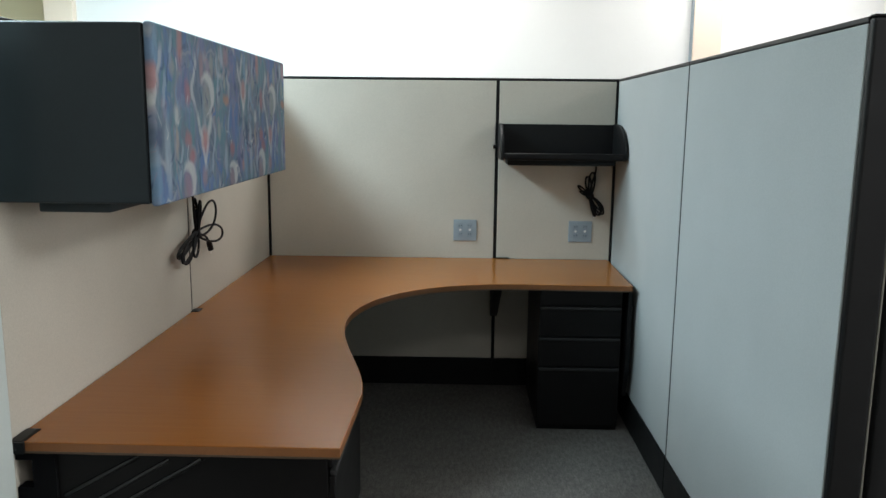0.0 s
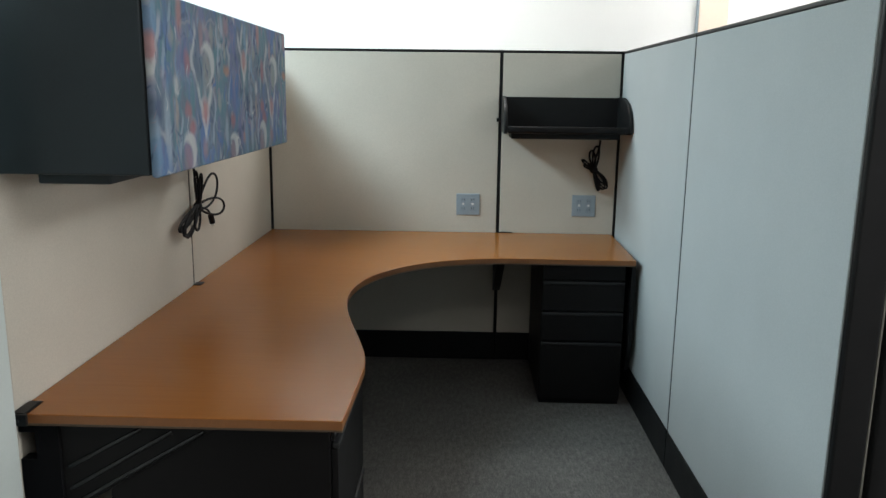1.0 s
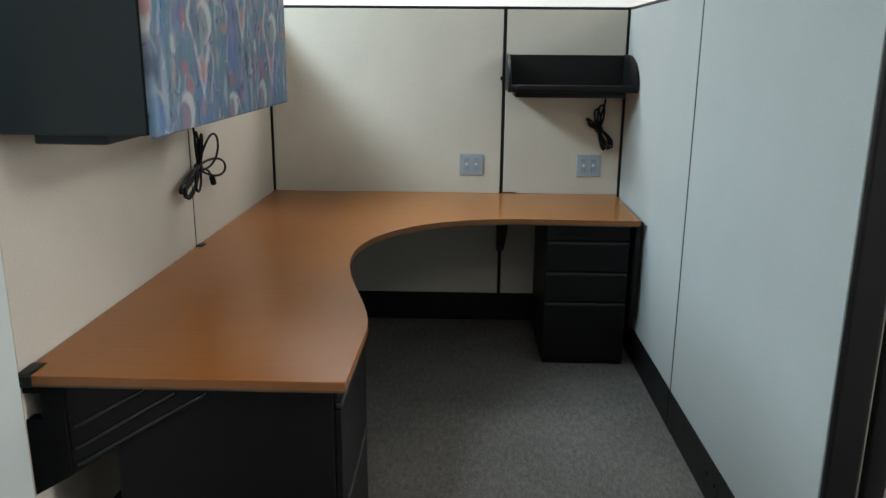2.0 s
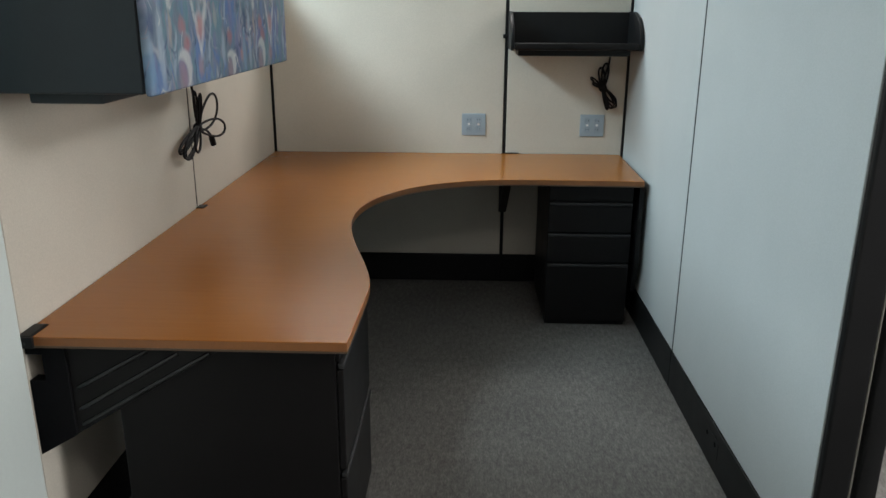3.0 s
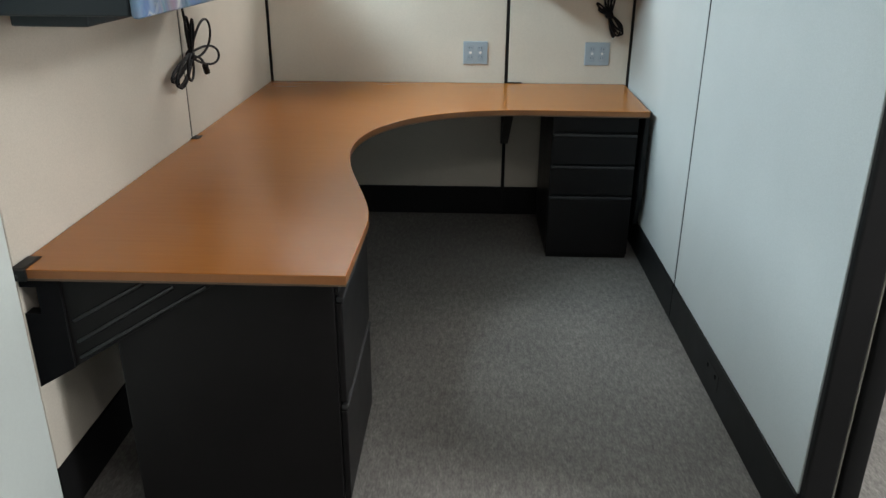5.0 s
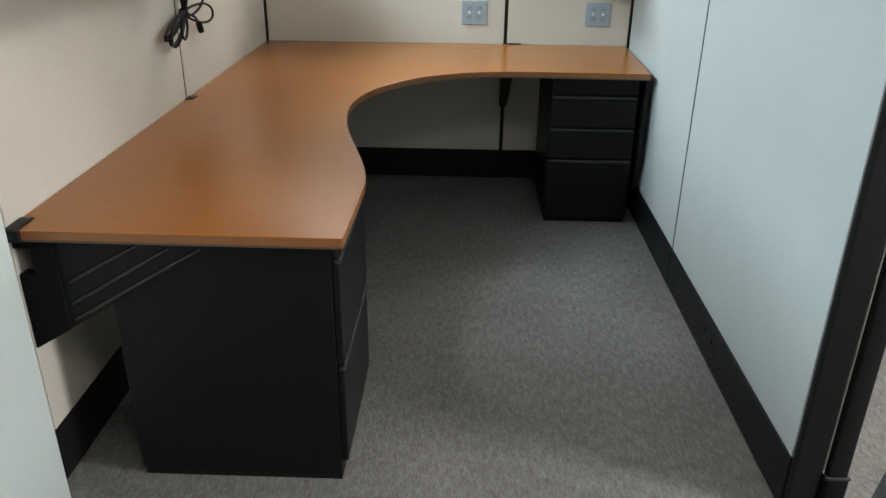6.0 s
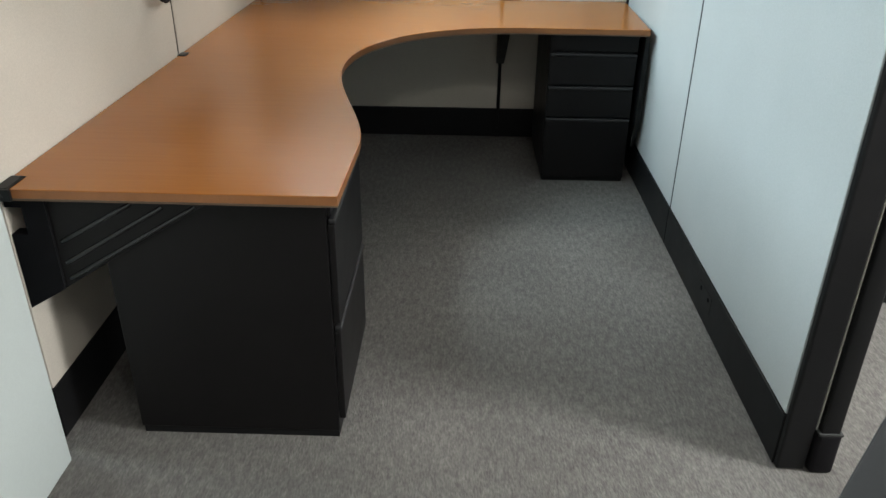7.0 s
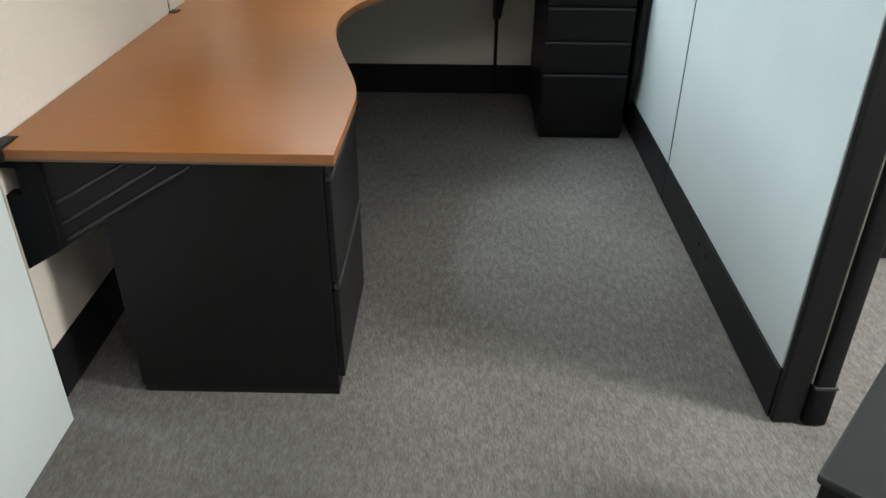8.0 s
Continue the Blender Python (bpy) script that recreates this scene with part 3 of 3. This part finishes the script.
part("top_cap", box(PX - 0.025, PX + 0.025, PY - 0.027, PY + 0.027, TOP - 0.0095, TOP - 0.001, 0.003), BLACK_TRIM, post)

# ---- worksurface ----
DESK, SLAB = 0.720, 0.028
outline = [(0.003, -0.003), (0.003, -2.462), (0.760, -2.466), (0.766, -2.13)]
outline += bezier((0.766, -2.13), (0.770, -1.93), (0.614, -1.62), (0.614, -1.33), 20)[1:]
outline += bezier((0.614, -1.33), (0.614, -0.945), (0.88, -0.668), (1.30, -0.668), 24)[1:]
outline += [(1.816, -0.678), (1.828, -0.003)]
desk = thing("worksurface", (0.4, -1.2, DESK - SLAB), "orange-brown wood laminate corner worksurface with a curved front edge", "desk")
part("top", slab(outline, "z", DESK - 0.003, DESK, 0.0012, 1), WOOD, desk, smooth=True)


def inset(points, d):
    """The outline moved inwards by d."""
    out = []
    for i, p in enumerate(points):
        a, c = Vector(points[i - 1]), Vector(points[(i + 1) % len(points)])
        w = (c - a).normalized()
        out.append((p[0] - w.y * d, p[1] + w.x * d))
    return out


part("edge_band", slab(inset(outline, 0.0006), "z", DESK - 0.0225, DESK - 0.003, 0.0008, 1), EDGE_BAND, desk, "orange edge band", smooth=True)


part("backing_sheet", slab(inset(outline, 0.003), "z", DESK - SLAB, DESK - 0.0226), BACKING, desk, "dark brown backing sheet")


def surface_clip(x0, x1, y0, y1, z0, z1, label):
    p = thing("worksurface_clip", ((x0 + x1) / 2, (y0 + y1) / 2, z0), label, "clip", "worksurface clips")
    part("body", box(x0, x1, y0, y1, z0, z1, 0.0015), BLACK_TRIM, p)
    part("tab", box(x0 + 0.004, x1 - 0.004, y0 + 0.003, y1 - 0.003, z1, z1 + 0.0015, 0.0005), BLACK_TRIM, p)
    return p


surface_clip(0.001, 0.036, -2.470, -2.390, DESK + 0.0003, DESK + 0.0022, "black plastic end clip wrapping the desk corner")
corner_cap = thing("corner_cap", (0.03, -2.47, DESK - SLAB), "black plastic cap on the desk corner", "cap")
part("cap", box(0.001, 0.040, -2.476, -2.4665, DESK - SLAB + 0.003, DESK + 0.0030, 0.002), BLACK_TRIM, corner_cap)
part("screw_head", rod((0.020, -2.4765, DESK - 0.012), 0.004, 0.003, "y"), CHARCOAL_LIP, corner_cap)
surface_clip(0.001, 0.032, -1.258, -1.208, DESK + 0.0003, DESK + 0.0018, "small black clip where the desk meets a panel seam")
surface_clip(1.225, 1.300, -0.014, -0.001, DESK + 0.0005, DESK + 0.004, "small black clip where the desk meets the back seam")

# front support: a sheet steel bracket with pressed ribs
sup = thing("desk_bracket", (0.0, -2.44, 0.40), "black sheet steel triangular bracket under the desk end", "bracket", "desk brackets")
BY = -2.442
plate = slab([(0.002, 0.668), (0.002, 0.690), (0.094, 0.690), (0.094, 0.456), (0.002, 0.402), (0.002, 0.600), (0.040, 0.600), (0.040, 0.668)][::-1], "y", BY - 0.004, BY + 0.03, 0.0)
part("mounting_channel", plate, SHADOW_GAP, sup)
part("gusset", slab([(0.094, 0.690), (0.470, 0.690), (0.094, 0.456)][::-1], "y", BY + 0.004, BY + 0.008, 0.001, 1), CHARCOAL, sup)
# ribs paler than the gusset: their bright streaks are put into the colour
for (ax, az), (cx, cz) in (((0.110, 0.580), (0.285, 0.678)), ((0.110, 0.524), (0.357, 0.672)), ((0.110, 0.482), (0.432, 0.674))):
    part("pressed_rib", tube([(ax, BY + 0.007, az), (ax + (cx - ax) * 0.04, BY + 0.004, az + (cz - az) * 0.04), (cx - (cx - ax) * 0.04, BY + 0.004, cz - (cz - az) * 0.04), (cx, BY + 0.007, cz)], 0.0062, 12), RIB_HIGHLIGHT_STEEL, sup, smooth=True)
part("flange", box(0.104, 0.46, BY + 0.004, BY + 0.04, 0.688, 0.6915), CHARCOAL, sup)

cant = thing("desk_bracket", (1.22, -0.03, 0.40), "black cantilever bracket under the desk at the back seam", "bracket", "desk brackets")
part("web", slab([(-0.003, 0.690), (-0.003, 0.400), (-0.10, 0.450), (-0.46, 0.662), (-0.46, 0.690)], "x", 1.200, 1.240, 0.002), BLACK_TRIM, cant)
part("flange", box(1.185, 1.253, -0.46, -0.003, 0.687, 0.6915), BLACK_TRIM, cant)


# dark plate filling the gap between pedestal and right panel
endp = thing("dark_gap_plate", (1.81, -0.35, 0.17), "black plate in the gap between the drawer pedestal and the right panel", "end plate")
part("plate", slab([(-0.645, 0.690), (-0.645, 0.30), (-0.60, 0.175), (-0.06, 0.175), (-0.06, 0.690)], "x", 1.806, 1.826, 0.002), BLACK_TRIM, endp)
part("flange", box(1.794, 1.8055, -0.60, -0.06, 0.689, 0.6915), BLACK_TRIM, endp)


# ---- drawer pedestals ----
def drawer_front(parent, along, face, a, b, z0, z1, pull):
    """A drawer front standing proud of the case, with a full-width pull lip on its top edge."""
    def bx(p0, p1, d0, d1, lo, hi, r):
        return box(p0, p1, face - d1, face - d0, lo, hi, r) if along == "x" else box(face + d0, face + d1, p0, p1, lo, hi, r)
    d = part("drawer", bx(a, b, 0.001, 0.017, z0, z1 - 0.018, 0.003), CHARCOAL, parent)
    part("pull", bx(a + 0.001, b - 0.001, 0.003, pull, z1 - 0.017, z1 - 0.003, 0.004), CHARCOAL_LIP, d, "full-width rounded drawer pull")
    return d


PF = -0.598
ped = thing("drawer_pedestal", (1.60, -0.33, 0), "charcoal steel pedestal with three drawers under the desk", "drawer cabinet", "drawer pedestals")
part("case", box(1.405, 1.790, PF, -0.035, 0.022, 0.688, 0.003), CHARCOAL, ped)
part("plinth", box(1.409, 1.786, PF + 0.004, -0.045, 0.0, 0.022), BLACK_TRIM, ped)
part("top_rail", box(1.408, 1.787, PF - 0.012, PF - 0.001, 0.612, 0.686, 0.002), CHARCOAL, ped)
drawer_front(ped, "x", PF, 1.408, 1.787, 0.462, 0.608, 0.024)
drawer_front(ped, "x", PF, 1.408, 1.787, 0.316, 0.460, 0.024)
drawer_front(ped, "x", PF, 1.408, 1.787, 0.026, 0.314, 0.024)

FX = 0.723
cab = thing("file_cabinet", (0.46, -2.18, 0), "charcoal steel two-drawer file cabinet under the desk end", "file cabinet", "drawer pedestals")
part("case", box(0.195, FX, -2.420, -1.955, 0.022, 0.690, 0.003), CHARCOAL, cab)
part("plinth", box(0.200, FX - 0.002, -2.416, -1.959, 0.0, 0.022), BLACK_TRIM, cab)
drawer_front(cab, "y", FX, -2.416, -1.959, 0.358, 0.645, 0.021)
drawer_front(cab, "y", FX, -2.416, -1.959, 0.062, 0.350, 0.021)
part("top_rail", box(FX + 0.001, FX + 0.010, -2.416, -1.959, 0.648, 0.688, 0.002), CHARCOAL, cab)

# ---- overhead bin ----
BN, BF, BZ0, BZ1, BX = -2.455, -1.228, 1.268, 1.652, 0.352
binn = thing("overhead_bin", (0.18, -1.84, BZ0), "charcoal overhead storage bin with a printed fabric flip door", "storage bin")
part("near_side", box(0.002, BX, BN, BN + 0.022, BZ0, BZ1, 0.006, 3), COOL_LIT_CHARCOAL, binn, smooth=True)
part("far_side", box(0.002, BX, BF - 0.022, BF, BZ0, BZ1, 0.006, 3), COOL_LIT_CHARCOAL, binn, smooth=True)
part("floor_panel", box(0.004, BX - 0.004, BN + 0.022, BF - 0.022, BZ0 + 0.010, BZ0 + 0.03, 0.002), COOL_LIT_CHARCOAL, binn)
part("top_panel", box(0.004, BX - 0.004, BN + 0.022, BF - 0.022, BZ1 - 0.022, BZ1 - 0.003, 0.002), COOL_LIT_CHARCOAL, binn)
part("back_panel", box(0.002, 0.010, BN + 0.022, BF - 0.022, BZ0 + 0.03, BZ1 - 0.022), CHARCOAL, binn)
door = part("flip_door", box(BX + 0.003, BX + 0.022, BN - 0.002, BF + 0.002, BZ0 - 0.004, BZ1 + 0.002, 0.007, 3), PRINT, binn, "door wrapped in blue, cream and coral printed fabric", smooth=True)
part("door_rim", box(BX - 0.002, BX + 0.0025, BN + 0.004, BF - 0.004, BZ0 + 0.002, BZ1 - 0.004), BLACK_TRIM, door)

lampa = thing("task_light", (0.16, -1.85, 1.24), "charcoal task light fixed under the overhead bin, off", "task light", "task lights")
part("housing", box(0.082, 0.246, -2.41, -1.30, 1.243, BZ0 + 0.009, 0.005, 3), COOL_LIT_CHARCOAL, lampa, smooth=True)
part("lens", box(0.10, 0.228, -2.39, -1.32, 1.2405, 1.2432, 0.001), PALE_STRIP, lampa, "pale plastic lens")

# ---- small shelf ----
SX0, SX1, SD, SZ0, SZ1 = 1.224, 1.8405, -0.33, 1.262, 1.440
shelf = thing("wall_shelf", (1.53, -0.16, SZ0), "small black open shelf with curved ends hung on the panel", "shelf")
side_profile = [(-0.004, SZ0), (-0.004, SZ1)] + bezier((-0.10, SZ1), (-0.22, SZ1 - 0.004), (SD, SZ1 - 0.08), (SD, SZ0 + 0.035), 10) + [(SD + 0.004, SZ0 + 0.008), (SD + 0.02, SZ0)]
part("end_panel", slab(side_profile, "x", SX0, SX0 + 0.016, 0.003), BLACK_TRIM, shelf, smooth=True)
part("end_panel", slab(side_profile, "x", SX1 - 0.016, SX1, 0.003), BLACK_TRIM, shelf, smooth=True)
part("back_panel", box(SX0 + 0.016, SX1 - 0.016, -0.016, -0.004, SZ0 + 0.02, SZ1 - 0.003), BLACK_TRIM, shelf)
part("board", box(SX0 + 0.016, SX1 - 0.016, SD + 0.03, -0.016, SZ0 + 0.006, SZ0 + 0.024), BLACK_TRIM, shelf)
part("front_lip", box(SX0 + 0.016, SX1 - 0.016, SD - 0.002, SD + 0.03, SZ0 + 0.002, SZ0 + 0.036, 0.011, 4), CHARCOAL, shelf, "rounded front lip", smooth=True)
part("hook", rod((SX0 - 0.012, -0.012, 1.318), 0.010, 0.024, "x"), BLACK_TRIM, shelf)

lampb = thing("task_light", (1.53, -0.17, 1.235), "black task light fixed under the small shelf, off", "task light", "task lights")
part("housing", box(1.262, 1.792, -0.27, -0.07, 1.236, SZ0 + 0.0045, 0.005, 3), BLACK_TRIM, lampb, smooth=True)
part("lens", box(1.28, 1.774, -0.25, -0.09, 1.2335, 1.2362, 0.001), PALE_STRIP, lampb, "pale plastic lens")


# ---- outlets ----
def outlet(x0, z0):
    w, h = 0.125, 0.114
    o = thing("wall_outlet", (x0 + w / 2, 0, z0), "blue-grey double wall outlet plate on the partition", "outlet", "wall outlets")
    part("plate", box(x0, x0 + w, -0.007, -0.0005, z0, z0 + h, 0.003, 2), PLATE, o)
    for k in (0.30, 0.70):
        cx = x0 + w * k
        for dz in (0.30, 0.70):
            s = part("receptacle", box(cx - 0.015, cx + 0.015, -0.0085, -0.0065, z0 + h * dz - 0.014, z0 + h * dz + 0.014, 0.002, 2), SOCKET, o)
            part("slot", box(cx - 0.007, cx - 0.005, -0.0089, -0.0084, z0 + h * dz - 0.002, z0 + h * dz + 0.007), SHADOW_GAP, s)
            part("slot", box(cx + 0.005, cx + 0.007, -0.0089, -0.0084, z0 + h * dz - 0.002, z0 + h * dz + 0.007), SHADOW_GAP, s)
        part("screw", rod((cx, -0.0085, z0 + h * 0.52), 0.0065, 0.004, "y", 14), STEEL, o, "bright round centre screw")


outlet(0.996, 0.814)
outlet(1.612, 0.814)


# ---- cables ----
def loop(knot, way, reach, width, lift, turns, normal):
    """A drooping loop of cable out of a knot."""
    k, w = Vector(knot), Vector(way).normalized()
    s = w.cross(Vector(normal)).normalized()
    n = Vector(normal)
    pts = []
    for i in range(turns + 1):
        a = math.tau * i / turns
        pts.append(k + w * reach * (1 - math.cos(a)) / 2 + s * width * math.sin(a) * (0.55 + 0.45 * (1 - math.cos(a)) / 2) + n * lift * math.sin(a / 2))
    return pts


def cord(label, top, knot, loops, tail, plug_at, plug_way, normal, r):
    c = thing("power_cord", knot, label, "power cord", "power cords")
    run = bezier(top, (top[0], top[1], (top[2] + knot[2]) / 2), (knot[0], knot[1], (top[2] + knot[2]) / 2), knot, 10)
    for way, reach, width, lift in loops:
        run += [tuple(p) for p in loop(knot, way, reach, width, lift, 28, normal)[1:]]
    wire = tube(run + tail[1:], r, 7)
    part("cable", wire, RUBBER, c, smooth=True)
    w = Vector(plug_way).normalized()
    tie = bmesh.new()
    bmesh.ops.create_uvsphere(tie, u_segments=14, v_segments=8, radius=1, matrix=Matrix.LocRotScale(knot, None, (0.016 + 0.006 * abs(normal[1]), 0.016 + 0.010 * abs(normal[0]), 0.02)))
    part("tie", tie, RUBBER, c, "wrapped tie", smooth=True)
    body = tube([Vector(plug_at) + w * d for d in (0, 0.008, 0.03, 0.036)], 0.0115, 10)
    plug = part("plug", body, RUBBER, c, "moulded plug", smooth=True)
    side = w.cross(Vector(normal)).normalized()
    for k in (-0.0065, 0.0065):
        part("prong", tube([Vector(plug_at) + w * d + side * k for d in (0.034, 0.052)], 0.0022, 6), STEEL, plug)
    return c


NX = (1, 0, 0)
KN = (0.026, -1.228, 1.020)
cord("black power cord coiled and tied, hanging below the bin", (0.03, -1.275, 1.262), KN,
     [((0, -0.075, 0.30), 0.140, 0.022, 0.010), ((0, -0.02, 0.30), 0.125, 0.016, 0.022), ((0, 0.17, 0.080), 0.200, 0.066, 0.020), ((0, 0.9, -0.12), 0.275, 0.042, 0.016),
      ((0, -0.225, -0.045), 0.240, 0.012, 0.012), ((0, -0.215, -0.062), 0.235, 0.034, 0.024), ((0, -0.190, -0.075), 0.200, 0.044, 0.016), ((0, -0.215, -0.054), 0.225, 0.024, 0.006), ((0, -0.160, -0.085), 0.130, 0.040, 0.028)],
     bezier(KN, (0.04, -1.19, 1.008), (0.03, -1.12, 1.00), (0.03, -1.095, 0.962), 11), (0.03, -1.095, 0.965), (0, 0.16, -0.28), NX, 0.0046)
NY = (0, -1, 0)
KB = (1.716, -0.024, 1.065)
cord("black power cord bundled and tied, hanging below the shelf", (1.742, -0.03, 1.236), KB,
     [((0.02, 0, 0.3), 0.125, 0.020, 0.012), ((-0.06, 0, 0.3), 0.105, 0.018, 0.02), ((-0.22, 0, 0.18), 0.085, 0.008, 0.014), ((-0.25, 0, 0.12), 0.06, 0.008, 0.01),
      ((0.22, 0, -0.30), 0.115, 0.020, 0.014), ((0.16, 0, -0.30), 0.11, 0.022, 0.02), ((0.26, 0, -0.28), 0.10, 0.018, 0.01), ((0.08, 0, -0.3), 0.11, 0.010, 0.012)],
     bezier(KB, (1.725, -0.03, 1.04), (1.735, -0.03, 1.02), (1.737, -0.03, 1.00), 8), (1.737, -0.03, 1.002), (0.1, 0, -0.5), NY, 0.0052)

# ---- the low cabinet beside the aisle ----
LOW_H = 0.55
low = thing("low_cabinet", (1.56, -3.19, 0), "dark grey steel low cabinet with a scuffed corner, standing askew", "cabinet")


def turned(bm):
    """Turn a mesh about the cabinet's near corner."""
    bmesh.ops.transform(bm, matrix=pose(1.56, -3.19, 0, 0, 0, -40), verts=bm.verts)
    return bm


def rounded(x0, x1, y0, y1, r):
    """A rectangle's outline with round corners."""
    out = []
    for cx, cy, a0 in ((x0 + r, y0 + r, 180), (x1 - r, y0 + r, 270), (x1 - r, y1 - r, 0), (x0 + r, y1 - r, 90)):
        out += [(cx + r * math.cos(radians(a0 + k * 15)), cy + r * math.sin(radians(a0 + k * 15))) for k in range(7)]
    return out


part("body", turned(slab(rounded(0.003, 0.42, 0.003, 0.50, 0.006), "z", 0.03, LOW_H - 0.019)), CHARCOAL, low, smooth=True)
part("top", turned(slab(rounded(-0.004, 0.424, -0.004, 0.504, 0.008), "z", LOW_H - 0.018, LOW_H, 0.004, 3)), GREY_TOP, low, smooth=True)
part("front_panel", turned(box(0.04, 0.39, 0.0005, 0.0028, 0.06, LOW_H - 0.05, 0.002)), CHARCOAL, low)
part("plinth", turned(box(0.02, 0.41, 0.02, 0.49, 0, 0.03)), BLACK_TRIM, low)
